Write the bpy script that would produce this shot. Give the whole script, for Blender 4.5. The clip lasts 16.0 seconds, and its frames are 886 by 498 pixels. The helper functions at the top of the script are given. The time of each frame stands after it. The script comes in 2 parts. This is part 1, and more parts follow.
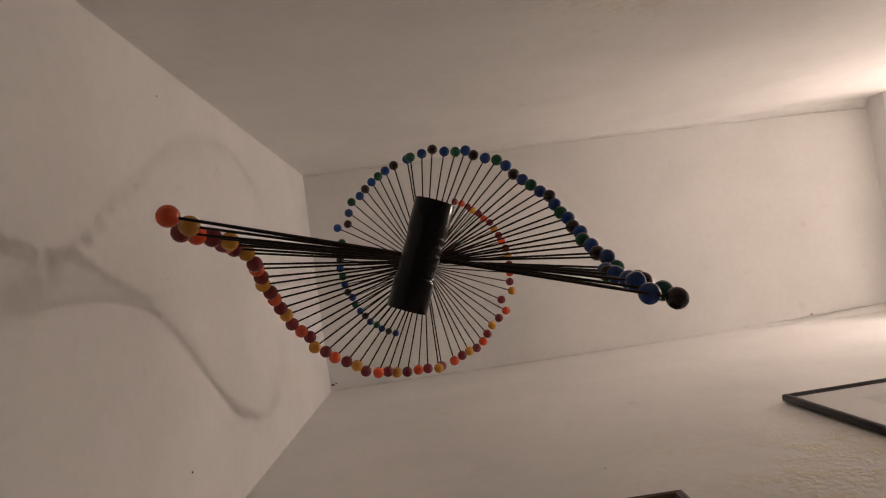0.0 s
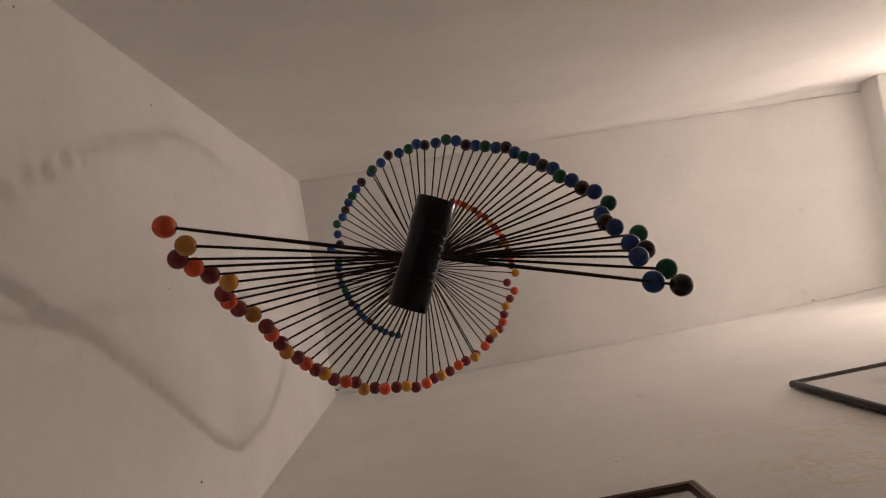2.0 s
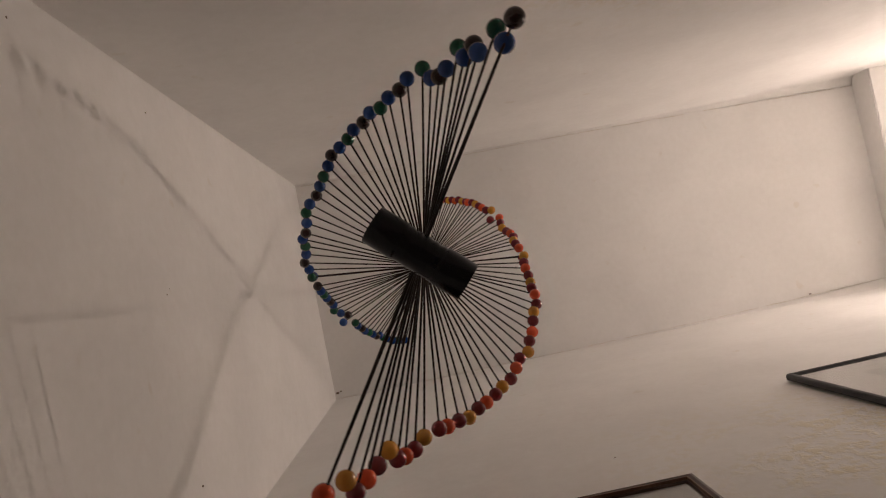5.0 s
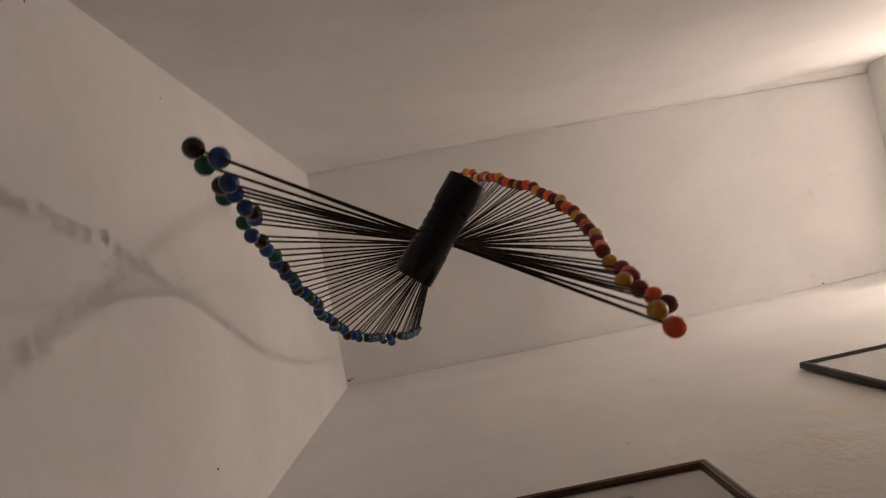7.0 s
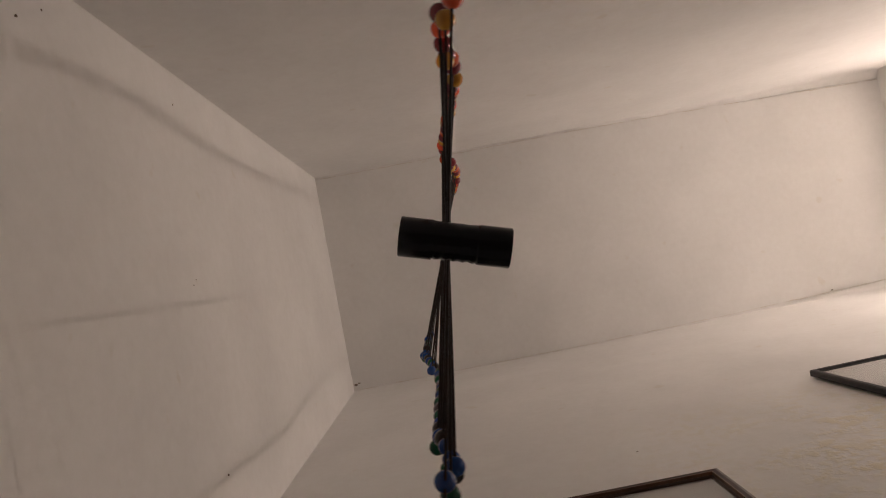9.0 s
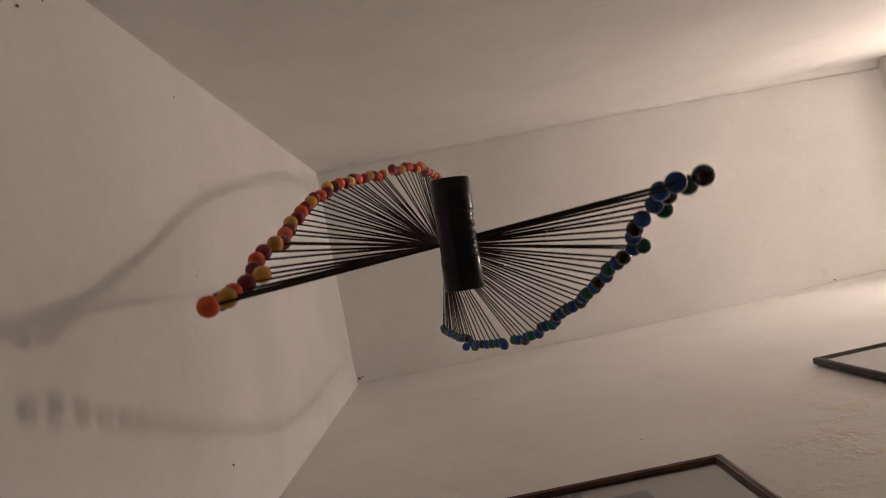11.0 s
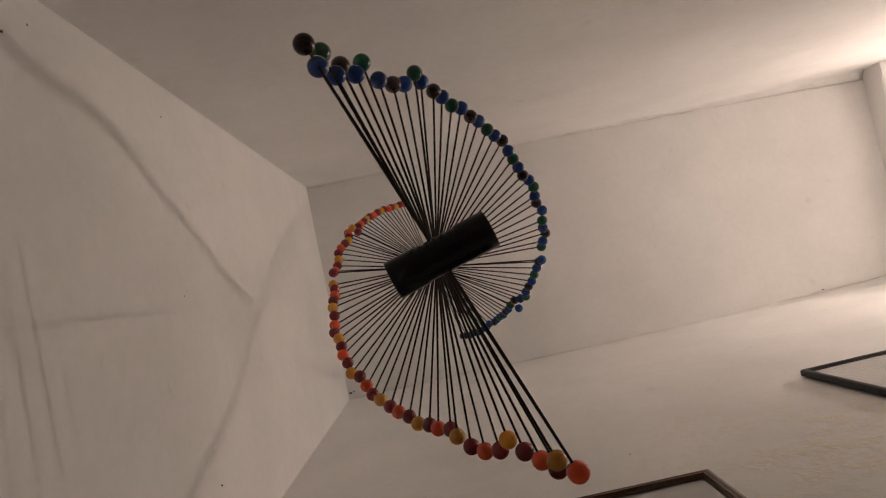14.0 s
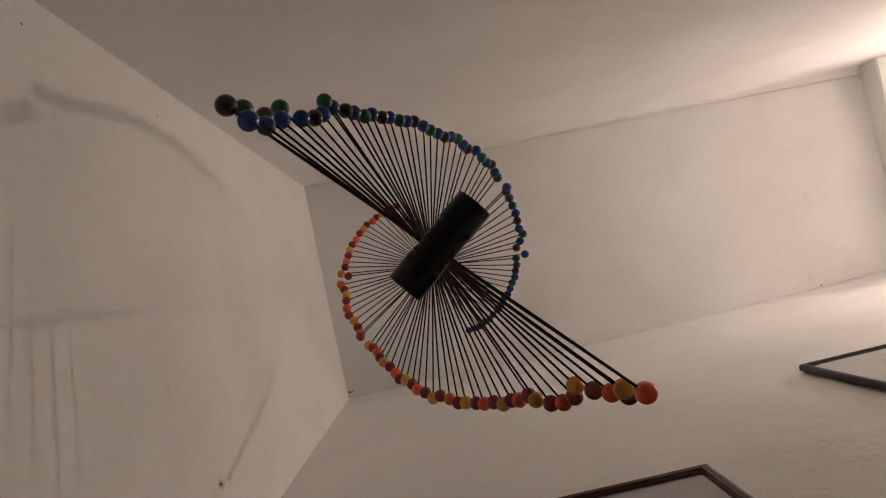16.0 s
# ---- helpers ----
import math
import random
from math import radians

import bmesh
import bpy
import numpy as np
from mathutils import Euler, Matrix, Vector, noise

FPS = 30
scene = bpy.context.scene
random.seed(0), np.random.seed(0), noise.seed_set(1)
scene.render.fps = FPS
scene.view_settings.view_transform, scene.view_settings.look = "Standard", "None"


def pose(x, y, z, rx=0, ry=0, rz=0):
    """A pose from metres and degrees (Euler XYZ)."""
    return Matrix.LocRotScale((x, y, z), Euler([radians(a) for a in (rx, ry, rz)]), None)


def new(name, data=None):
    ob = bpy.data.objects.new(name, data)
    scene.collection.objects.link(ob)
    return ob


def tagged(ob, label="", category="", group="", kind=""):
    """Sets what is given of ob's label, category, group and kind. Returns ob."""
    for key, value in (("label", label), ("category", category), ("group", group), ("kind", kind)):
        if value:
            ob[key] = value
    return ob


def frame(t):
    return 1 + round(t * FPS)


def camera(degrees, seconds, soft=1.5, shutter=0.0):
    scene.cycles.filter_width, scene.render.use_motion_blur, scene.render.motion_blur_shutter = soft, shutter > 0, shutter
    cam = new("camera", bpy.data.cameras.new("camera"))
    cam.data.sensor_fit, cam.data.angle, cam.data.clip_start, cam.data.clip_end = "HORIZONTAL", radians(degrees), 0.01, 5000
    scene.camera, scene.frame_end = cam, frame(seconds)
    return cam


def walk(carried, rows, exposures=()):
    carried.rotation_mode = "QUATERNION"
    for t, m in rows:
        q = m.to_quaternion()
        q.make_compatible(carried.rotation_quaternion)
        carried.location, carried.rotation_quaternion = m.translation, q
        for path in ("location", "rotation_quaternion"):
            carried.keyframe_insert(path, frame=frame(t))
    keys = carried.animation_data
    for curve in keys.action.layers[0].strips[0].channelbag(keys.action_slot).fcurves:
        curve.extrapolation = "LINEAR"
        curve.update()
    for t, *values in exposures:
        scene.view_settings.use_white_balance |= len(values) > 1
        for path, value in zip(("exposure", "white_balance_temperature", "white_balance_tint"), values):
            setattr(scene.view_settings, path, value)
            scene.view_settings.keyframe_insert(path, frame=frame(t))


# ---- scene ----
cam = camera(64.5, 16.0, soft=1.1, shutter=0.4)
PATH = [
    (0, 0.0233, 0.0291, 0.0989, -177.707, 0.632, 7.886),
    (0.5, 0.0221, 0.0318, 0.1012, -177.874, 0.657, 7.874),
    (1, 0.0171, 0.0311, 0.1045, -177.670, 0.663, 8.737),
    (1.5, 0.0187, 0.0273, 0.1041, -177.459, 0.720, 9.820),
    (2, 0.0148, 0.0325, 0.1052, -177.550, 0.761, 10.107),
    (2.5, 0.0129, 0.0281, 0.1062, -177.337, 0.747, 10.360),
    (3, 0.0173, 0.0331, 0.1036, -177.488, 0.927, 10.750),
    (3.5, 0.0140, 0.0321, 0.1064, -177.210, 1.011, 10.788),
    (4, 0.0213, 0.0316, 0.1019, -177.122, 1.017, 11.124),
    (6.5, 0.0144, 0.0475, 0.0957, -177.951, 0.258, 11.320),
    (7, 0.0110, 0.0439, 0.0961, -178.120, 0.069, 11.120),
    (7.5, 0.0053, 0.0398, 0.0969, -178.317, -0.221, 10.940),
    (8, 0.0064, 0.0391, 0.0966, -177.768, -0.247, 10.896),
    (8.5, 0.0047, 0.0360, 0.0961, -177.613, -0.198, 10.967),
    (9, 0.0018, 0.0349, 0.0951, -177.875, -0.313, 10.882),
    (11.5, -0.0009, 0.0483, 0.0921, -178.175, -0.493, 11.476),
    (12, 0.0020, 0.0381, 0.0906, -177.914, -0.413, 11.570),
    (12.5, 0.0070, 0.0379, 0.0915, -177.362, -0.506, 11.764),
    (13, 0.0054, 0.0323, 0.0876, -177.519, -0.336, 11.850),
    (13.5, 0.0039, 0.0320, 0.0902, -177.415, -0.109, 11.734),
    (14, 0.0104, 0.0363, 0.0891, -177.357, 0.090, 11.887),
    (14.5, 0.0141, 0.0394, 0.0907, -177.380, 0.183, 12.036),
    (15, 0.0121, 0.0427, 0.0894, -177.558, 0.104, 12.096),
    (15.5, 0.0146, 0.0401, 0.0908, -177.471, 0.069, 12.142),
    (16, 0.0123, 0.0414, 0.0898, -177.385, 0.146, 12.314),
]
walk(cam, [(t, pose(x, y, z, rx, ry, rz)) for t, x, y, z, rx, ry, rz in PATH])

# ---- light ----
world = bpy.data.worlds.new("world")
scene.world = world
world.use_nodes = True
world.node_tree.nodes["Background"].inputs["Color"].default_value = (0.02, 0.017, 0.014, 1)
world.node_tree.nodes["Background"].inputs["Strength"].default_value = 0.2
BULB = (2.22, 0.030, 2.34)
BULB_GLOW = 1660.0
scene.view_settings.exposure = 0.0

# ---- the passage: width, length, height ----
X0, X1, Y0, Y1, ZC = -0.43, 1.785, -0.43, 0.404, 2.80
X2, ZB = 2.36, 2.69  # unseen end behind the lamp and lower ceiling before it, assumed for lamp distance


def south(x, z):
    """The face of the south wall, which leans out a little towards the floor and narrows towards the lamp."""
    return Y1 - 0.006 * x + 0.018 * (ZC - z)


# ---- materials ----
def material(name, rough=0.5, metal=0.0):
    m = bpy.data.materials.new(name)
    m.use_nodes = True
    b = m.node_tree.nodes["Principled BSDF"]
    b.inputs["Roughness"].default_value = rough
    b.inputs["Metallic"].default_value = metal
    return m, m.node_tree, b


def noise_node(tree, scale, detail=4.0, rough=0.55, stretch=None):
    co = tree.nodes.new("ShaderNodeNewGeometry")
    src = co.outputs["Position"]
    if stretch:
        mp = tree.nodes.new("ShaderNodeMapping")
        mp.inputs["Scale"].default_value = stretch
        tree.links.new(src, mp.inputs["Vector"])
        src = mp.outputs["Vector"]
    n = tree.nodes.new("ShaderNodeTexNoise")
    n.inputs["Scale"].default_value = scale
    n.inputs["Detail"].default_value = detail
    n.inputs["Roughness"].default_value = rough
    tree.links.new(src, n.inputs["Vector"])
    return n.outputs["Fac"]


def ramp(tree, fac, stops):
    r = tree.nodes.new("ShaderNodeValToRGB")
    r.color_ramp.elements[0].position, r.color_ramp.elements[0].color = stops[0][0], (*stops[0][1], 1)
    r.color_ramp.elements[1].position, r.color_ramp.elements[1].color = stops[-1][0], (*stops[-1][1], 1)
    for p, c in stops[1:-1]:
        e = r.color_ramp.elements.new(p)
        e.color = (*c, 1)
    tree.links.new(fac, r.inputs["Fac"])
    return r.outputs["Color"]


def mix(tree, a, b, fac, mode="MIX"):
    n = tree.nodes.new("ShaderNodeMix")
    n.data_type, n.blend_type = "RGBA", mode
    for sock, v in ((n.inputs[0], fac), (n.inputs[6], a), (n.inputs[7], b)):
        if isinstance(v, (int, float)):
            sock.default_value = v
        elif isinstance(v, tuple):
            sock.default_value = (*v, 1)
        else:
            tree.links.new(v, sock)
    return n.outputs[2]


def bump(tree, bsdf, fac, strength, distance, before=None):
    n = tree.nodes.new("ShaderNodeBump")
    n.inputs["Strength"].default_value = strength
    n.inputs["Distance"].default_value = distance
    tree.links.new(fac, n.inputs["Height"])
    if before:
        tree.links.new(before, n.inputs["Normal"])
    tree.links.new(n.outputs["Normal"], bsdf.inputs["Normal"])
    return n.outputs["Normal"]


def plaster(name, tone, rough_patch=0.0):
    """Old painted plaster: broad stains, brush marks, small pits, and flaking in places."""
    m, tr, b = material(name, 0.72)
    dark = tuple(c * 0.93 for c in tone)
    light = tuple(min(c * 1.03, 0.91) for c in tone)
    broad = ramp(tr, noise_node(tr, 2.3, 5), [(0.3, dark), (0.62, light)])
    grain = ramp(tr, noise_node(tr, 45, 5, 0.65), [(0.25, (0.93, 0.925, 0.915)), (0.65, (1, 1, 1))])
    spots = ramp(tr, noise_node(tr, 16, 2), [(0.70, (1, 1, 1)), (0.76, (0.9, 0.86, 0.8))])
    col = mix(tr, mix(tr, broad, grain, 0.6, "MULTIPLY"), spots, 0.5, "MULTIPLY")
    tr.links.new(col, b.inputs["Base Color"])
    n1 = bump(tr, b, noise_node(tr, 6, 4), 0.3, 0.006)
    n2 = bump(tr, b, noise_node(tr, 70, 6, 0.7), 0.2, 0.0016, n1)
    if rough_patch:
        geo, xyz = tr.nodes.new("ShaderNodeNewGeometry"), tr.nodes.new("ShaderNodeSeparateXYZ")
        tr.links.new(geo.outputs["Position"], xyz.inputs[0])
        parts = []
        for axis, a, c in (("X", 0.15, 0.55), ("Z", 1.75, 1.30)):
            r = tr.nodes.new("ShaderNodeMapRange")
            r.interpolation_type = "SMOOTHSTEP"
            r.inputs["From Min"].default_value, r.inputs["From Max"].default_value = a, c
            tr.links.new(xyz.outputs[axis], r.inputs["Value"])
            parts.append(r.outputs["Result"])
        parts.append(ramp(tr, noise_node(tr, 6, 3), [(0.38, (0, 0, 0)), (0.6, (1, 1, 1))]))
        parts.append(ramp(tr, noise_node(tr, 60, 3, 0.6), [(0.42, (0, 0, 0)), (0.60, (1, 1, 1))]))
        flake = parts[0]
        for p in parts[1:]:
            mul = tr.nodes.new("ShaderNodeMath")
            mul.operation = "MULTIPLY"
            tr.links.new(flake, mul.inputs[0])
            tr.links.new(p, mul.inputs[1])
            flake = mul.outputs[0]
        bump(tr, b, flake, rough_patch, 0.003, n2)
        tr.links.new(mix(tr, col, (0.80, 0.745, 0.62), flake), b.inputs["Base Color"])
    return m


WALL = plaster("wall_plaster", (0.885, 0.870, 0.853), 0.26)
CEILING = plaster("ceiling_plaster", (0.86, 0.847, 0.832))


def boards():
    m, tr, b = material("floor_vinyl", 0.45)
    tr.links.new(ramp(tr, noise_node(tr, 6, 6, 0.6, (1, 14, 1)), [(0.3, (0.24, 0.20, 0.165)), (0.7, (0.36, 0.31, 0.26))]), b.inputs["Base Color"])
    bump(tr, b, noise_node(tr, 6, 6, 0.6, (1, 14, 1)), 0.2, 0.002)
    return m


def enamel(name, tone):
    """Glossy lacquer on a wooden ball, a little uneven from ball to ball."""
    m, tr, b = material(name, 0.16)
    info = tr.nodes.new("ShaderNodeObjectInfo")
    each = ramp(tr, info.outputs["Random"], [(0.0, tuple(c * 0.82 for c in tone)), (1.0, tuple(min(1, c * 1.15) for c in tone))])
    worn = ramp(tr, noise_node(tr, 120, 3), [(0.3, (0.9, 0.9, 0.9)), (0.6, (1, 1, 1))])
    tr.links.new(mix(tr, each, worn, 0.5, "MULTIPLY"), b.inputs["Base Color"])
    tr.links.new(ramp(tr, noise_node(tr, 90, 3), [(0.3, (0.10,) * 3), (0.7, (0.24,) * 3)]), b.inputs["Roughness"])
    b.inputs["Coat Weight"].default_value = 0.2
    b.inputs["Specular IOR Level"].default_value = 0.35
    b.inputs["Coat Roughness"].default_value = 0.06
    bump(tr, b, noise_node(tr, 220, 3), 0.08, 0.0006)
    return m


ORANGE = enamel("orange_lacquer", (0.80, 0.095, 0.03))
YELLOW = enamel("ochre_lacquer", (0.68, 0.29, 0.035))
MAROON = enamel("maroon_lacquer", (0.22, 0.026, 0.032))
BLUE = enamel("blue_lacquer", (0.008, 0.046, 0.205))
GREEN = enamel("green_lacquer", (0.005, 0.078, 0.042))
BROWN = enamel("dark_brown_lacquer", (0.022, 0.009, 0.009))


def grained(name, dark, light, rough=0.4, scale=30, gloss=0.5, relief=0.15):
    m, tr, b = material(name, rough)
    b.inputs["Specular IOR Level"].default_value = gloss
    tr.links.new(ramp(tr, noise_node(tr, scale, 5, 0.6, (1, 1, 6)), [(0.3, dark), (0.7, light)]), b.inputs["Base Color"])
    bump(tr, b, noise_node(tr, scale * 4, 4), relief, 0.0008)
    return m


STICK = grained("dark_stained_stick", (0.007, 0.0035, 0.0028), (0.020, 0.0095, 0.007), 0.55, 90, 0.15)
CORD = grained("dark_cord", (0.008, 0.006, 0.005), (0.02, 0.016, 0.014), 0.8, 200, 0.2)
TAPE = grained("black_tape", (0.0025, 0.0030, 0.0055), (0.005, 0.0058, 0.0105), 0.22, 25, 0.25, 0.04)
THREAD = grained("white_thread", (0.5, 0.47, 0.43), (0.7, 0.66, 0.6), 0.7, 200)
BLACK_WOOD = grained("black_frame_wood", (0.007, 0.0075, 0.010), (0.020, 0.020, 0.025), 0.4, 40)
BROWN_WOOD = grained("brown_frame_wood", (0.03, 0.012, 0.007), (0.085, 0.035, 0.02), 0.33, 26)
BROWN_LIP = grained("light_brown_lip", (0.11, 0.055, 0.03), (0.2, 0.1, 0.055), 0.35, 40)
PAPER = grained("pale_paper", (0.56, 0.55, 0.53), (0.66, 0.65, 0.63), 0.8, 12)
INK = grained("grey_ink", (0.17, 0.165, 0.16), (0.27, 0.26, 0.25), 0.8, 30)
WASH = grained("light_grey_wash", (0.36, 0.355, 0.345), (0.46, 0.45, 0.44), 0.8, 30)
CHIP = grained("crumbled_plaster", (0.10, 0.075, 0.055), (0.22, 0.165, 0.12), 0.9, 300)
METAL, _t, _b = material("dull_metal", 0.45, 0.9)
_b.inputs["Base Color"].default_value = (0.2, 0.18, 0.16, 1)
PORCELAIN, _t, _b = material("white_porcelain", 0.25)
_b.inputs["Base Color"].default_value = (0.75, 0.73, 0.69, 1)
GLASS, _t, _b = material("picture_glass", 0.06)
_b.inputs["Transmission Weight"].default_value = 1.0
_b.inputs["IOR"].default_value = 1.45
GLOW, _t, _b = material("glowing_bulb", 0.4)
_b.inputs["Base Color"].default_value = (1, 0.95, 0.85, 1)
_b.inputs["Emission Color"].default_value = (1.0, 0.82, 0.715, 1)
_b.inputs["Emission Strength"].default_value = BULB_GLOW


# ---- mesh helpers ----
def finish(name, bm, mat, smooth=False):
    bmesh.ops.recalc_face_normals(bm, faces=bm.faces)
    me = bpy.data.meshes.new(name)
    bm.to_mesh(me)
    bm.free()
    if smooth:
        me.polygons.foreach_set("use_smooth", [True] * len(me.polygons))
    me.materials.append(mat)
    return me


def part(name, bm, mat, parent=None, label="", smooth=False):
    ob = new(name, finish(name, bm, mat, smooth))
    if parent:
        ob.parent = parent
    return tagged(ob, label) if label else ob


def box(bm, a, b):
    (x0, y0, z0), (x1, y1, z1) = a, b
    vs = [bm.verts.new((x, y, z)) for x in (x0, x1) for y in (y0, y1) for z in (z0, z1)]
    for f in ((0, 1, 3, 2), (4, 6, 7, 5), (0, 4, 5, 1), (2, 3, 7, 6), (0, 2, 6, 4), (1, 5, 7, 3)):
        bm.faces.new([vs[i] for i in f])


def lathe(bm, profile, seg, axis="z", wobble=0.0):
    """Turns (radius, height) pairs round an axis; the ends are closed."""
    rings = []
    for r, h in profile:
        ring = []
        for k in range(seg):
            a = 2 * math.pi * k / seg
            rr = r * (1 + wobble * noise.noise((math.cos(a) * 2, math.sin(a) * 2, h * 120)))
            p = (rr * math.cos(a), rr * math.sin(a), h)
            p = {"z": p, "y": (p[0], h, p[1]), "x": (h, p[0], p[1])}[axis]
            ring.append(bm.verts.new(p))
        rings.append(ring)
    for a, b in zip(rings, rings[1:]):
        for k in range(seg):
            bm.faces.new((a[k], a[(k + 1) % seg], b[(k + 1) % seg], b[k]))
    bm.faces.new(rings[0])
    bm.faces.new(rings[-1])


def natural(knots, values, at):
    """Natural cubic spline through the values at the knots."""
    k, v, at = np.array(knots, float), np.array(values, float), np.array(at, float)
    n, h = len(k), np.diff(np.array(knots, float))
    a, r = np.eye(n), np.zeros(n)
    for i in range(1, n - 1):
        a[i, i - 1], a[i, i], a[i, i + 1] = h[i - 1], 2 * (h[i - 1] + h[i]), h[i]
        r[i] = 6 * ((v[i + 1] - v[i]) / h[i] - (v[i] - v[i - 1]) / h[i - 1])
    m = np.linalg.solve(a, r)
    i = np.clip(np.searchsorted(k, at) - 1, 0, n - 2)
    p, q = (k[i + 1] - at) / h[i], (at - k[i]) / h[i]
    return p * v[i] + q * v[i + 1] + ((p**3 - p) * m[i] + (q**3 - q) * m[i + 1]) * h[i] ** 2 / 6


# ---- walls, ceiling and floor ----
def slab(name, place, u, v, lengths, thick, mat, label, uneven=0.0025):
    """A plastered slab: an uneven face that spans u and v from place, and a plain back."""
    bm = bmesh.new()
    u, v = Vector(u), Vector(v)
    n = u.cross(v)
    step = 0.02
    nu, nv = max(2, round(lengths[0] / step)), max(2, round(lengths[1] / step))
    rows = []
    for i in range(nu + 1):
        row = []
        for j in range(nv + 1):
            p = Vector(place) + u * (lengths[0] * i / nu) + v * (lengths[1] * j / nv)
            d = noise.fractal(p * 2.2, 0.9, 2.1, 4) * uneven + noise.noise(p * 14) * uneven * 0.35
            row.append(bm.verts.new(p + n * d))
        rows.append(row)
    for i in range(nu):
        for j in range(nv):
            bm.faces.new((rows[i][j], rows[i + 1][j], rows[i + 1][j + 1], rows[i][j + 1]))
    back = [bm.verts.new(Vector(place) + u * a * lengths[0] + v * b * lengths[1] - n * thick) for a, b in ((0, 0), (1, 0), (1, 1), (0, 1))]
    edges = ([r[0] for r in rows], rows[-1], [r[-1] for r in rows][::-1], rows[0][::-1])
    for e, k in zip(edges, range(4)):
        bm.faces.new([*e, back[(k + 1) % 4], back[k]])
    bm.faces.new(back)
    return tagged(part(name, bm, mat, None, "", True), label, "wall", "", "structure")


E_ = 0.05  # the slabs run into one another at the corners
slab("wall_west", (X0, Y0 - E_, 0), (0, 1, 0), (0, 0, 1), (Y1 - Y0 + 3 * E_, ZC + E_), 0.12, WALL, "cream painted plaster end wall with faint stains")
slab("wall_east", (X2, Y1 + 2 * E_, 0), (0, -1, 0), (0, 0, 1), (Y1 - Y0 + 3 * E_, ZC + E_), 0.12, WALL, "cream painted plaster end wall behind the lamp")
slab("wall_north", (X2 + E_, Y0, 0), (-1, 0, 0), (0, 0, 1), (X2 - X0 + 2 * E_, ZC + E_), 0.12, WALL, "long bare cream painted plaster wall, slightly uneven")
slab("wall_south", (X0 - E_, south(X0 - E_, 0), 0), (1, -0.006, 0), (0, -0.018, 1), (X2 - X0 + 2 * E_, ZC + E_), 0.12, WALL, "long cream plaster wall with flaking paint and pictures")
ceil = slab("ceiling", (X0 - E_, Y1 + E_, ZC), (1, 0, 0), (0, -1, 0), (X2 - X0 + 2 * E_, Y1 - Y0 + 2 * E_), 0.12, CEILING, "plain cream plaster ceiling of a narrow passage", 0.002)
ceil["category"] = "ceiling"
# Only its front face is known; the rest is added to house the lamp.
beam_bm = bmesh.new()
box(beam_bm, (X1, Y0 - 0.03, ZB), (X2 + 0.03, Y1 + 0.03, ZC + 0.03))
bmesh.ops.bevel(beam_bm, geom=[e for e in beam_bm.edges if all(v.co.x < X1 + 0.01 for v in e.verts)], offset=0.004, segments=2, affect="EDGES")
tagged(part("ceiling_drop", beam_bm, WALL), "plaster drop in the ceiling, its lower part over the lamp assumed", "ceiling", "", "structure")

floor_bm = bmesh.new()
box(floor_bm, (X0 - 0.1, Y0 - 0.1, -0.1), (X2 + 0.1, Y1 + 0.15, 0))
tagged(part("floor", floor_bm, boards()), "plain brown vinyl floor of the passage", "floor", "", "structure")

def joint_size(x, r):
    """The rounding of a ceiling joint, which widens towards the lamp."""
    return r + 0.026 * max(0.0, (x - 0.5) / (X1 - 0.5)) ** 1.5


def cove(name, edge, side, r, label):
    """A rounded plaster joint between a long wall and the ceiling, with a hairline gap under the ceiling."""
    bm = bmesh.new()
    n = 110
    rows = []
    for i in range(n + 1):
        x = X0 + (X1 - X0) * i / n
        row = []
        y = edge(x)
        rr = joint_size(x, r) * (1 + 0.18 * noise.noise((x * 3, y, 0)))
        gap = 0.0006 + 0.0035 * noise.noise((x * 4, y, 3))
        for k in range(9):
            a = math.pi / 2 * k / 8
            row.append(bm.verts.new((x, y + side * (-0.004 + rr * (1 - math.sin(a))), ZC - gap - rr * (1 - math.cos(a)))))
        row.append(bm.verts.new((x, y - side * 0.03, ZC - gap - rr)))
        row.append(bm.verts.new((x, y - side * 0.03, ZC - gap)))
        rows.append(row)
    for a, b in zip(rows, rows[1:]):
        for k in range(len(a)):
            bm.faces.new((a[k], a[(k + 1) % len(a)], b[(k + 1) % len(b)], b[k]))
    bm.faces.new(rows[0])
    bm.faces.new(rows[-1])
    return tagged(part(name, bm, WALL, None, "", True), label, "trim", "", "structure")


cove("trim_north", lambda x: Y0, 1, 0.012, "rounded plaster joint under the ceiling, cracked along its edge")
cove("trim_south", lambda x: south(x, ZC), -1, 0.006, "rounded plaster joint between the picture wall and ceiling")

CRACK = grained("cracked_joint", (0.62, 0.55, 0.47), (0.76, 0.70, 0.62), 0.9, 200)


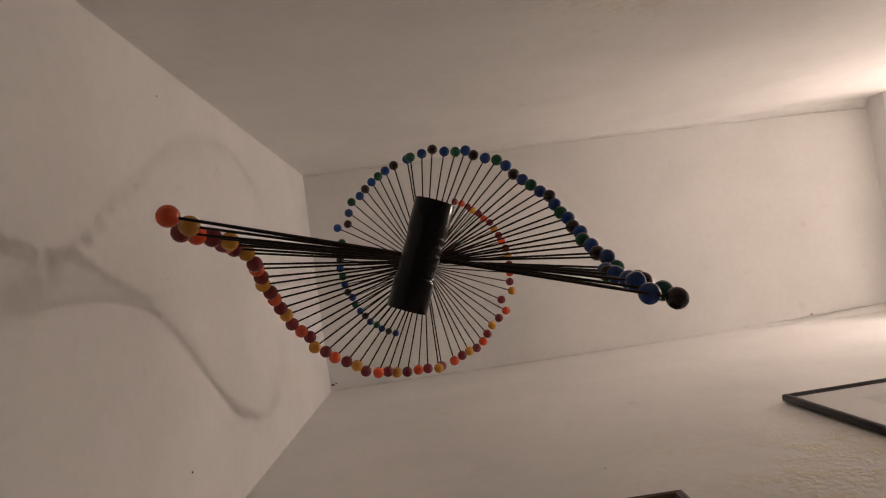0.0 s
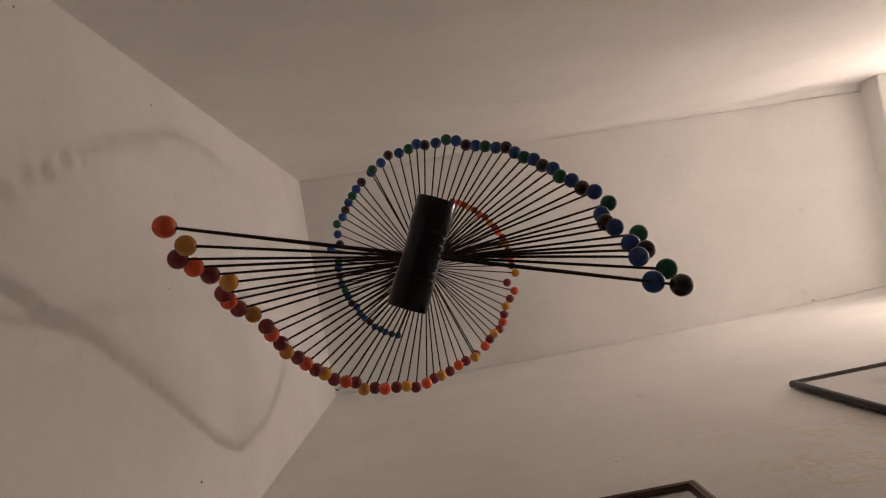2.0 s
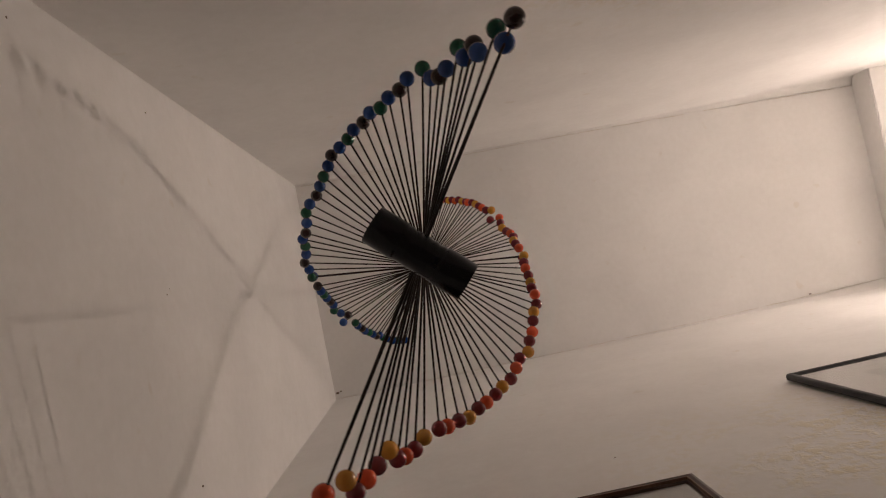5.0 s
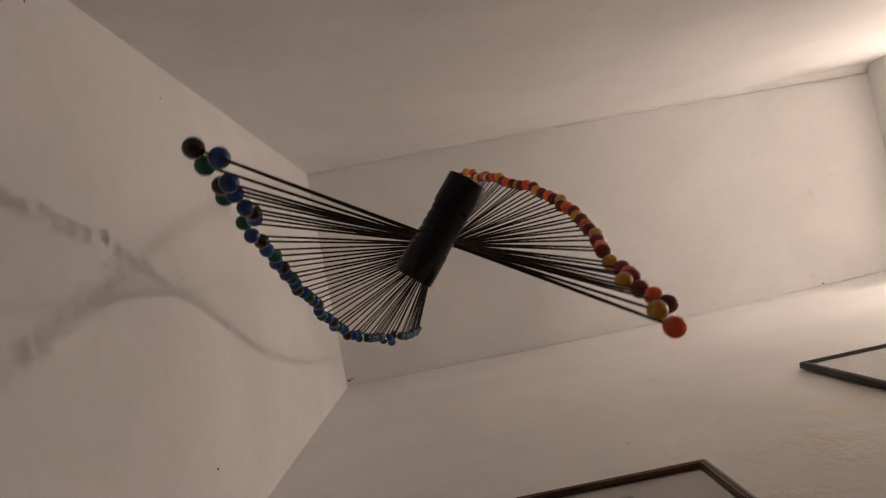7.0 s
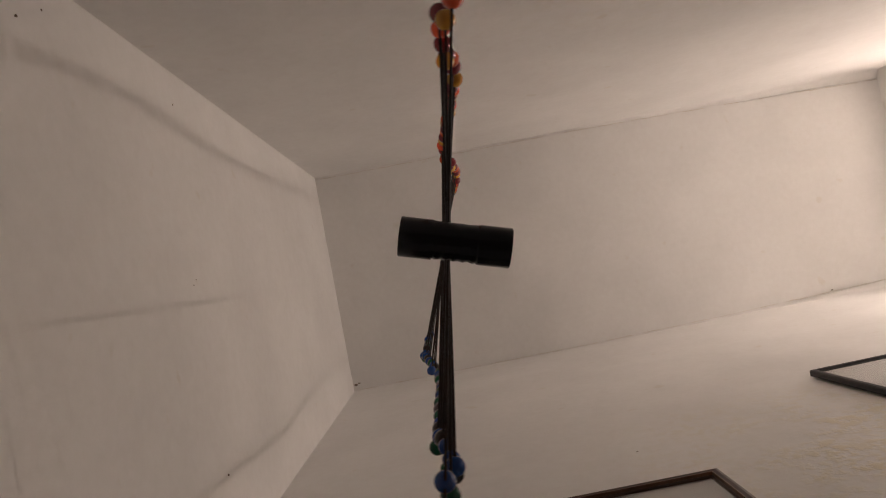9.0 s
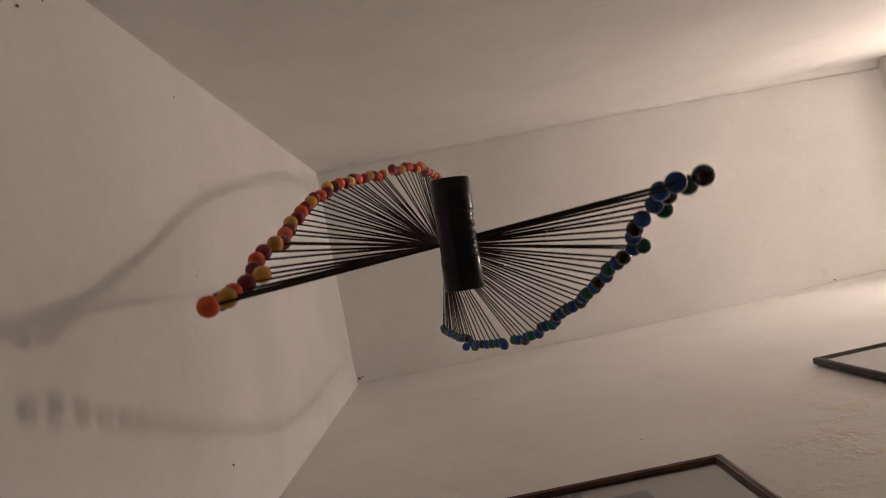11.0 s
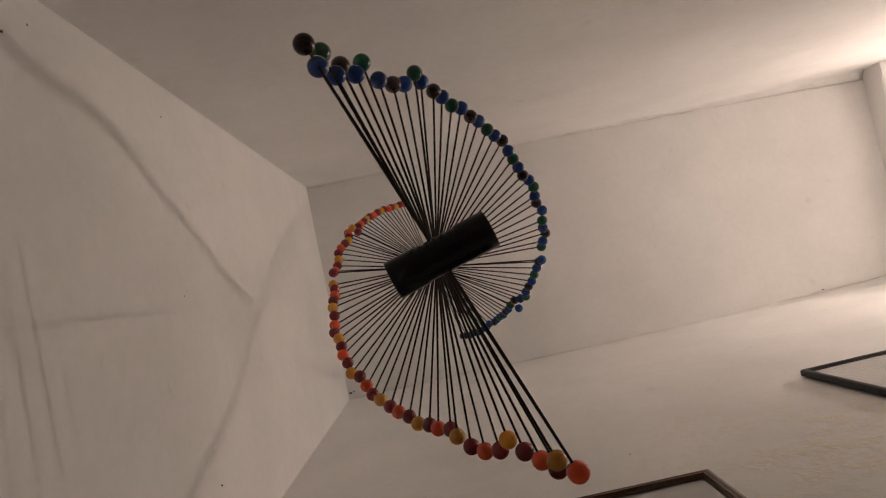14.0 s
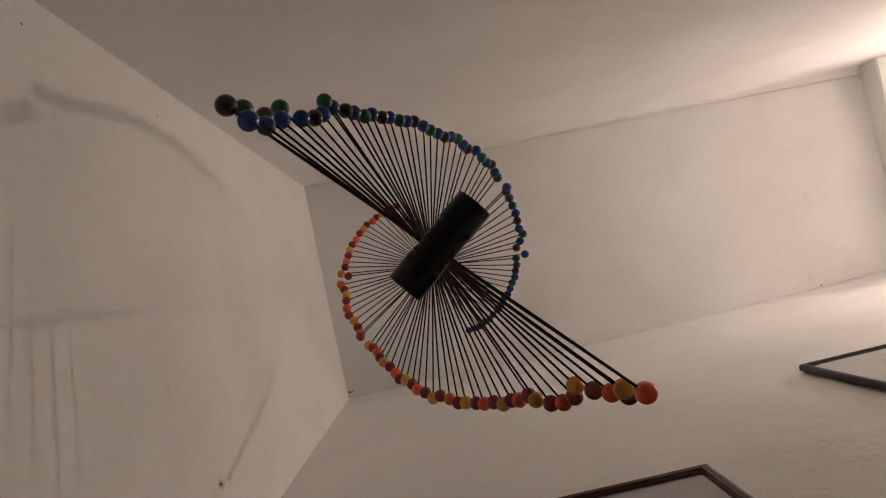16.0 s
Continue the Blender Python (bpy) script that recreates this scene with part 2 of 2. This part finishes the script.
def joint_crack(name, edge, seed, label):
    """A broken hairline crack in the joint under the ceiling: short crumbled slivers end to end."""
    rng = random.Random(seed)
    bm = bmesh.new()
    x = X0 + 0.02
    while x < X1 - 0.02:
        n = rng.randint(3, 9)
        step = rng.uniform(0.012, 0.022)
        rows = []
        for k in range(n + 1):
            px = min(x + k * step, X1 - 0.004)
            y, side = edge(px)
            w = rng.uniform(0.0005, 0.0016) * (0.3 if k in (0, n) else 1)
            y += rng.uniform(-0.0012, 0.0012)
            rows.append([bm.verts.new((px, y, ZC - 0.0020)), bm.verts.new((px, y + side * w, ZC - 0.0022)), bm.verts.new((px, y + side * w, ZC + 0.004)), bm.verts.new((px, y, ZC + 0.004))])
        for a, b in zip(rows, rows[1:]):
            for k in range(4):
                bm.faces.new((a[k], a[(k + 1) % 4], b[(k + 1) % 4], b[k]))
        bm.faces.new(rows[0])
        bm.faces.new(rows[-1])
        x += n * step + rng.choice((0.004, 0.01, 0.03, 0.07))
    return tagged(part(name, bm, CRACK), label, "crack", "", "structure")


joint_crack("trim_crack_south", lambda x: (south(x, ZC) + 0.003 - joint_size(x, 0.006), -1), 3, "brown hairline crack between long wall and ceiling")
joint_crack("trim_crack_north", lambda x: (Y0 - 0.003 + joint_size(x, 0.012), 1), 8, "brown hairline crack beside the rounded ceiling joint")

# ---- hanging mobile ----
COUNT = 62
TIMES = [0, 0.5, 1, 1.5, 2, 2.5, 3, 3.5, 4, 6.5, 7, 7.5, 8, 8.5, 9, 11.5, 12, 12.5, 13, 13.5, 14, 14.5, 15, 15.5, 16]
# turn of the sticks at eight heights, in degrees, one row of moments for each height
TURNS = {
    0: [-162.8, -161.2, -160.5, -160.6, -163.3, -168.8, -177.1, -188.4, -202.2, -303.1, -328.3, -355.1, -382.7, -411.0, -438.1, -566.8, -588.2, -607.3, -624.6, -639.0, -650.6, -659.6, -666.3, -670.8, -673.1],
    3: [-165.5, -164.7, -164.9, -166.4, -169.7, -175.6, -184.0, -195.3, -208.8, -308.2, -333.0, -359.2, -386.0, -413.9, -440.7, -565.1, -586.1, -604.3, -621.2, -635.4, -647.1, -656.2, -663.2, -668.0, -670.6],
    8: [-168.0, -169.6, -172.1, -176.3, -181.9, -189.2, -197.9, -208.9, -221.6, -316.3, -339.8, -364.4, -389.6, -415.2, -438.1, -555.2, -574.4, -591.5, -607.2, -620.9, -632.5, -641.9, -649.4, -655.2, -659.1],
    16: [-186.2, -188.7, -194.0, -201.5, -210.2, -219.7, -230.0, -241.5, -253.5, -337.5, -357.2, -377.5, -398.2, -419.2, -437.6, -534.5, -551.9, -566.8, -581.1, -593.5, -604.8, -614.8, -623.9, -631.6, -637.7],
    26: [-227.8, -230.5, -235.0, -241.9, -250.6, -261.5, -273.1, -285.8, -298.7, -365.3, -378.9, -393.7, -408.9, -424.4, -438.7, -505.6, -517.5, -530.0, -542.7, -554.8, -565.9, -576.6, -587.2, -597.1, -605.5],
    36: [-278.9, -280.7, -284.1, -290.1, -296.4, -305.1, -315.0, -325.8, -337.1, -390.0, -400.0, -409.1, -417.9, -425.7, -434.9, -478.9, -487.4, -497.6, -507.7, -518.4, -530.2, -541.5, -552.1, -562.3, -571.4],
    48: [-347.5, -347.8, -349.6, -351.6, -355.8, -360.2, -365.6, -371.8, -378.5, -414.0, -419.0, -423.9, -427.9, -432.7, -429.5, -457.8, -464.7, -471.5, -479.4, -488.1, -496.6, -505.1, -513.3, -519.6, -524.2],
    61: [-416.0, -415.3, -415.9, -416.2, -415.8, -412.7, -416.4, -416.6, -418.6, -424.5, -424.4, -427.0, -428.8, -430.8, -428.5, -440.4, -444.3, -448.6, -453.6, -457.8, -459.5, -458.8, -460.6, -463.2, -465.9],
}
SWAY_X = [-0.0006, 0.0001, -0.0030, -0.0035, -0.0052, -0.0025, -0.0011, -0.0025, -0.0025, -0.0114, -0.0156, -0.0170, -0.0128, -0.0089, -0.0121, -0.0008, -0.0030, -0.0019, -0.0049, -0.0080, -0.0082, -0.0098, -0.0111, -0.0102, -0.0108]
SWAY_Y = [-0.0122, -0.0102, -0.0092, -0.0127, -0.0119, -0.0138, -0.0117, -0.0137, -0.0176, -0.0187, -0.0176, -0.0144, -0.0065, -0.0034, -0.0052, -0.0093, -0.0176, -0.0204, -0.0224, -0.0196, -0.0174, -0.0187, -0.0200, -0.0206, -0.0193]
HEIGHTS = [0.8350, 0.9239, 1.0690, 1.3185, 1.6162, 1.9285, 2.3003, 2.6878]
AXIS_X = [0.0195, 0.0163, 0.0111, 0.0028, -0.0048, -0.0081]
AXIS_Y = [0.0207, 0.0133, 0.0084, 0.0041, -0.0056, -0.0123]
HALF = 0.2673
SHIFT = [-5.8, -18.2, -2.0, -22.8, -9.6, -9.0, 8.2, -11.0, -14.2, -10.2, 6.1, 5.7, 0.0, -1.0, -6.4, -2.0, -4.9, -3.7, -5.0, -5.3, -1.0, -1.6, -6.9, -4.0, -3.7, 3.2, 6.2, 1.9, 4.4, 11.6, 9.6, 11.0, 16.5, 13.0, 9.6, 9.8, 8.7, 9.1, 7.7, 4.0, 3.3, 5.1, 10.8, 2.9, -7.7, 16.6, -7.6, -1.4, -1.8, -0.4, -2.5, -2.5, 0.0, -3.4, -0.1, -1.1, 1.7, 2.1, 1.6, 1.6, 0.0, 0.0]  # millimetres
SKEW = [-0.2, 0.7, 0.4, -0.5, -0.2, -0.0, -0.1, -0.4, 0.2, 0.4, 0.8, -0.8, -0.1, -0.5, -0.2, -0.2, 0.3, 0.1, 0.7, 0.5, 0.3, 0.8, 0.5, 0.6, 0.6, -0.0, -0.2, -0.4, -1.2, -0.6, 0.0, -0.3, -1.1, -1.1, -1.9, 1.7, -0.6, -0.4, 0.4, 1.2, 1.6, 2.3, 2.1, 1.7, 1.2, 1.9, -0.2, -0.0, -0.4, -0.5, -0.8, -1.0, -1.2, -0.5, -0.8, -1.4, -1.2, -1.7, -1.6, -1.2, -1.6, -2.0]  # degrees
LONGER = [3.3, -2.4, 3.4, 1.2, 5.3, -4.3, -1.3, -3.5, -3.5, -2.0, 4.3, -0.6]

# own swing of the weight: millimetres and degrees
SWING_X = [-0.1, -0.1, -0.2, -0.1, 0.5, 1.1, 2.2, 1.6, 1.0, 6.1, 8.0, 8.8, 4.2, 1.3, 6.2, 3.0, 3.3, 2.6, 2.7, 3.1, 3.3, 3.5, 3.6, 4.7, 5.8]
SWING_Y = [0.6, 0.6, 0.9, 0.6, 0.4, 0.5, 1.0, 0.9, 0.8, -4.1, -7.9, -8.9, -9.2, -6.8, -4.7, -4.7, -4.7, -4.2, -4.8, -3.5, -1.7, -2.6, -3.4, -2.9, -2.4]
SWING_TURN = [0, 1, 1.5, 2.5, 3.7, 3.5, 3, 3.5, 3.9, 3.6, 3.4, 3, 3, 2.5, 0, 1, 0, 0, 0, -0.6, -1.3, -1.3, -1.3, -0.9, -0.5]


def mobile_axis(i):
    return np.interp(i, [0, 10, 20, 32, 46, 61], AXIS_X), np.interp(i, [0, 10, 20, 32, 46, 61], AXIS_Y)


INDEX = np.arange(COUNT)
LEVEL = natural(list(TURNS), HEIGHTS, INDEX)
LEVEL[1] = LEVEL[0] + 0.010  # taped to the same weight as the lowest stick
SHIFT[1] -= 2.0
LONGER[1] -= 6.0
HOOK = (float(mobile_axis(61)[0]), float(mobile_axis(61)[1]), ZC)
BEAD_R = 0.0122
STICK_R = 0.0016


def bead_mesh(name, mat):
    bm = bmesh.new()
    prof = [(BEAD_R * math.sin(a), -BEAD_R * math.cos(a)) for a in np.linspace(0.09, math.pi - 0.09, 15)]
    lathe(bm, prof, 22, "x")
    return finish(name, bm, mat, True)


def make_mobile():
    hub = new("kinetic_mobile")
    hub.location = HOOK
    tagged(hub, "twisting mobile of dark sticks tipped with lacquered balls, hung from ceiling", "mobile")
    warm = [bead_mesh("bead", m) for m in (ORANGE, MAROON, YELLOW, MAROON)]
    cool = [bead_mesh("bead", m) for m in (BROWN, BLUE, GREEN, BLUE)]
    warm_say = ("glossy orange ball", "glossy dark maroon ball", "glossy ochre yellow ball", "glossy dark maroon ball")
    cool_say = ("glossy dark brown ball", "glossy blue ball", "glossy green ball", "glossy blue ball")
    sticks = []
    rng = random.Random(4)
    for i in range(COUNT):
        long = HALF + (LONGER[i] / 1000 if i < len(LONGER) else rng.uniform(-0.002, 0.002))
        shift = SHIFT[i] / 1000
        ends = (-(long + shift), long - shift)
        bm = bmesh.new()
        bow = rng.uniform(-0.0012, 0.0012)
        n = 7
        lathe(bm, [(STICK_R * rng.uniform(0.92, 1.06), ends[0] + (ends[1] - ends[0]) * k / (n - 1)) for k in range(n)], 8, "x")
        for v in bm.verts:
            v.co.y += bow * (1 - (v.co.x / HALF) ** 2)
        stick = part("stick", bm, STICK, hub, "", True)
        for x, kinds, says in ((ends[1], warm, warm_say), (ends[0], cool, cool_say)):
            b = new("bead", kinds[i % 4])
            b.parent = stick
            b.location = (x, 0, 0)
            tagged(b, says[i % 4])
        bm = bmesh.new()
        rise = float(LEVEL[i + 1] - LEVEL[i]) if i < COUNT - 1 else ZC - float(LEVEL[i])
        lathe(bm, [(0.0025, 0.0), (0.0022, rise * 0.5), (0.0025, rise)], 6)
        lathe(bm, [(0.0030, -0.0030), (0.0044, 0.0), (0.0030, 0.0030)], 8)
        part("cord", bm, THREAD if i == COUNT - 1 else CORD, stick, "white hanging cord" if i == COUNT - 1 else "dark hanging cord", True)
        sticks.append(stick)
    # taped weight under the lowest stick
    bm = bmesh.new()
    r = WEIGHT_R
    prof = [(r * 0.80, -0.5), (r * 0.97, -0.5), (r, -0.492), (r, -0.22), (r * 0.985, -0.205)]
    prof += [(r * 0.955, -0.195 + 0.39 * k / 40) for k in range(41)]
    prof += [(r * 0.985, 0.205), (r, 0.22), (r, 0.492), (r * 0.97, 0.5), (r * 0.80, 0.5)]
    lathe(bm, [(a, h * WEIGHT_LEN) for a, h in prof], 44, "y", 0.02)
    for v in bm.verts:  # wound wire pressing through the tape on one side
        h, side = v.co.y / WEIGHT_LEN, max(0.0, -v.co.x / r)
        if abs(h) < 0.2:
            k = 1 + 0.028 * math.cos(h * 2 * math.pi * 12) * side ** 2 - 0.02 * side
            v.co.x, v.co.z = v.co.x * k, v.co.z * k
    weight = part("weight", bm, TAPE, hub, "short black tape-wrapped cylinder lying across the lowest stick", True)
    bm = bmesh.new()
    lathe(bm, [(0.0035, 0.0), (0.0035, -0.001), (0.006, -0.003), (0.006, -0.004)], 10)
    part("hook_plate", bm, PORCELAIN, hub, "small white ceiling hook plate", True)
    return hub, sticks, weight


WEIGHT_R, WEIGHT_LEN = 0.0207, 0.1145
mobile, sticks, weight = make_mobile()


# ---- pictures on the wall ----
def picture(name, width, height, face, deep, wood, lip, label, group, shapes):
    """A framed picture: its origin is the top of its back edge in the middle; it faces -y and hangs down."""
    root = new(name)
    tagged(root, label, "picture frame", group)
    w, h = width / 2, height
    # mitred mouldings, each with a rounded profile (across, depth)
    prof = [(0, 0), (0, deep * 0.7), (face * 0.12, deep * 0.92), (face * 0.35, deep), (face * 0.6, deep * 0.93), (face * 0.72, deep * 0.72), (face * 0.78, deep * 0.74), (face * 0.9, deep * 0.62), (face, deep * 0.5), (face, 0)]
    corners = [(-w, 0), (w, 0), (w, -h), (-w, -h)]
    inward = [(1, -1), (-1, -1), (-1, 1), (1, 1)]
    for k in range(4):
        bm = bmesh.new()
        ends = []
        for c in (k, (k + 1) % 4):
            ends.append([bm.verts.new((corners[c][0] + inward[c][0] * a, -d, corners[c][1] + inward[c][1] * a)) for a, d in prof])
        for j in range(len(prof) - 1):
            bm.faces.new((ends[0][j], ends[0][j + 1], ends[1][j + 1], ends[1][j]))
        bm.faces.new(ends[0])
        bm.faces.new(ends[1])
        part("moulding", bm, wood, root)
    if lip:
        for k in range(4):
            bm = bmesh.new()
            ends = []
            for c in (k, (k + 1) % 4):
                ends.append([bm.verts.new((corners[c][0] + inward[c][0] * a, -d, corners[c][1] + inward[c][1] * a)) for a, d in
                             ((face * 0.60, deep * 0.6), (face * 0.62, deep * 0.97), (face * 0.70, deep * 0.97), (face * 0.73, deep * 0.6))])
            for j in range(3):
                bm.faces.new((ends[0][j], ends[0][j + 1], ends[1][j + 1], ends[1][j]))
            bm.faces.new(ends[0])
            bm.faces.new(ends[1])
            part("lip", bm, lip, root, "lighter brown inner lip")
    bm = bmesh.new()
    box(bm, (-w + face * 0.8, -deep * 0.54, -h + face * 0.8), (w - face * 0.8, -deep * 0.06, -face * 0.8))
    part("sheet", bm, PAPER, root, "pale grey paper")
    for k, (mat, pts) in enumerate(shapes):
        bm = bmesh.new()
        y = -deep * 0.54 - 0.0004 * (k + 1)
        bm.faces.new([bm.verts.new((x, y, z)) for x, z in pts])
        part("print_shape", bm, mat, root)
    bm = bmesh.new()
    box(bm, (-w + face * 0.85, -deep * 0.67, -h + face * 0.85), (w - face * 0.85, -deep * 0.62, -face * 0.85))
    pane = part("pane", bm, GLASS, root, "clear picture glass")
    pane.visible_shadow = False
    return root


dark_picture = picture("framed_picture", 0.46, 0.60, 0.018, 0.015, BLACK_WOOD, None,
                       "black wooden picture frame with a pale print behind glass", "pictures on the wall",
                       [(WASH, [(-0.12, -0.1), (0.1, -0.12), (0.12, -0.4), (-0.1, -0.42)])])
dark_picture.matrix_basis = pose(0.767 + 0.23, south(0.767 + 0.23, 1.699) - 0.004, 1.699 + 0.012, 1, -3, -0.3)
brown_picture = picture("framed_picture", 0.62, 0.50, 0.021, 0.021, BROWN_WOOD, BROWN_LIP,
                        "brown wooden picture frame with a grey drawing behind glass", "pictures on the wall",
                        [(WASH, [(-0.14, -0.045), (-0.05, -0.04), (0.04, -0.05), (0.02, -0.3), (-0.2, -0.3)]),
                         (INK, [(0.05, -0.075), (0.17, -0.07), (0.175, -0.2), (0.06, -0.2)])])
brown_picture.matrix_basis = pose(0.359 - 0.31, south(0.359 - 0.31, 1.201) - 0.004, 1.201, 1, 0, -0.3)


# ---- wall lamp ----
def wall_lamp():
    """A small unseen sconce: plate, bent arm, added metal cap and a bulb that hangs under it."""
    root = new("wall_lamp")
    root.location = BULB
    tagged(root, "small unseen wall lamp with glowing bulb and an added light-cutting cap", "lamp")
    x = X2 - BULB[0]
    bm = bmesh.new()
    lathe(bm, [(0.035, x + 0.012), (0.035, x - 0.008), (0.028, x - 0.014), (0.012, x - 0.016)], 28, "x")
    bmesh.ops.translate(bm, verts=bm.verts, vec=(0, 0, 0.05))
    part("wall_plate", bm, METAL, root, "dull metal wall plate", True)
    bm = bmesh.new()
    lathe(bm, [(0.006, -0.006), (0.006, x - 0.014)], 12, "x")
    bmesh.ops.translate(bm, verts=bm.verts, vec=(0, 0, 0.05))
    part("arm", bm, METAL, root, "dull metal arm", True)
    bm = bmesh.new()
    lathe(bm, [(0.010, 0.062), (0.013, 0.055), (0.013, 0.012)], 16)
    part("socket", bm, PORCELAIN, root, "white lamp socket", True)
    # Added cap, wide enough to keep direct light off the near ceiling.
    bm = bmesh.new()
    lathe(bm, [(0.014, 0.050), (0.050, 0.047), (0.084, 0.039), (0.090, 0.036), (0.091, 0.037), (0.085, 0.042), (0.050, 0.050), (0.014, 0.053)], 40)
    part("cap", bm, METAL, root, "dull metal cap added to cut the bulb's upward light", True)
    bm = bmesh.new()
    lathe(bm, [(0.010, 0.0175)] + [(0.018 * math.sin(a), 0.018 * math.cos(a)) for a in np.linspace(0.6, math.pi - 0.1, 12)], 20)
    for v in bm.verts:
        v.co = (v.co.x * 0.45, v.co.y * 2.0, v.co.z * 0.75)
    part("bulb", bm, GLOW, root, "warm white glowing tubular bulb", True)
    return root


wall_lamp()


# ---- nails and marks in the walls ----
def nail(place, facing, size, tilt):
    bm = bmesh.new()
    lathe(bm, [(size * 0.45, -0.004), (size * 0.45, size * 0.2), (size * 0.85, size * 0.25), (size * 0.9, size * 0.5), (size * 0.5, size * 0.7)], 10)
    ob = part("nail", bm, CHIP, None, "", True)
    ob.matrix_basis = Matrix.Translation(place) @ Vector(facing).to_track_quat("Z", "Y").to_matrix().to_4x4() @ pose(0, 0, 0, tilt, 0, 0)
    return tagged(ob, "small dark nail-head-shaped mark in cream plaster", "nail", "nails in the walls")


# The first is a nail; the others stand for small holes and marks.
for place, size, tilt in (((X0, 0.300, 1.308), 0.0024, 12), ((X0, -0.030, 1.304), 0.0016, 0), ((X0, -0.040, 1.320), 0.0013, 5),
                          ((X0, -0.352, 0.891), 0.0023, 8), ((X0, -0.382, 0.950), 0.0020, 0), ((X0, -0.363, 1.359), 0.0016, 0)):
    nail(place, (1, 0, 0), size, tilt)


def paint_chip(place, size, say="dark crumbled paint chip in a ceiling corner"):
    """A crumbled spot in the plaster."""
    bm = bmesh.new()
    bmesh.ops.create_icosphere(bm, subdivisions=2, radius=size)
    for v in bm.verts:
        v.co = Vector((v.co.x * 1.1, v.co.y * 0.6, v.co.z * 0.5)) * (1 + 0.6 * noise.noise(v.co * 220))
    ob = part("paint_chip", bm, CHIP, None, "", True)
    ob.location = place
    return tagged(ob, say, "paint chip")


paint_chip((X0 + 0.012, Y1 - 0.022, ZC - 0.002), 0.006)
paint_chip((X0 + 0.024, Y1 - 0.026, ZC - 0.001), 0.004)
paint_chip((0.289, south(0.289, 1.424), 1.424), 0.0024, "small dark scratch in the cream plaster wall")
paint_chip((1.44, south(1.44, ZC) - 0.026, ZC - 0.003), 0.004, "dark crumbled spot in the joint under the ceiling")

# ---- what moves ----
def motions():
    moments = [k * 0.5 for k in range(33)]
    knots = list(TURNS)
    by_height = np.array([natural(TIMES, TURNS[k], moments) for k in knots])
    sway_x, sway_y = natural(TIMES, SWAY_X, moments), natural(TIMES, SWAY_Y, moments)
    turn = np.array([natural(knots, by_height[:, k], INDEX) for k in range(len(moments))])
    for i, stick in enumerate(sticks):
        ax, ay = mobile_axis(i)
        rows = []
        for k, t in enumerate(moments):
            low = 1 - i / (COUNT - 1)
            rows.append((t, pose(ax + sway_x[k] * low - HOOK[0], ay + sway_y[k] * low - HOOK[1], LEVEL[i] - ZC, 0, 0, turn[k][0 if i == 1 else i] + SKEW[0 if i == 1 else i])))
        walk(stick, rows)
        if i == 0:
            sx, sy, st = (natural(TIMES, v, moments) for v in (SWING_X, SWING_Y, SWING_TURN))
            walk(weight, [(t, pose(sx[k] / 1000, sy[k] / 1000, 0) @ m @ pose(0.0076, 0.0015, -WEIGHT_R - STICK_R + 0.001, 0, 0, 5.5 + st[k])) for k, (t, m) in enumerate(rows)])


motions()
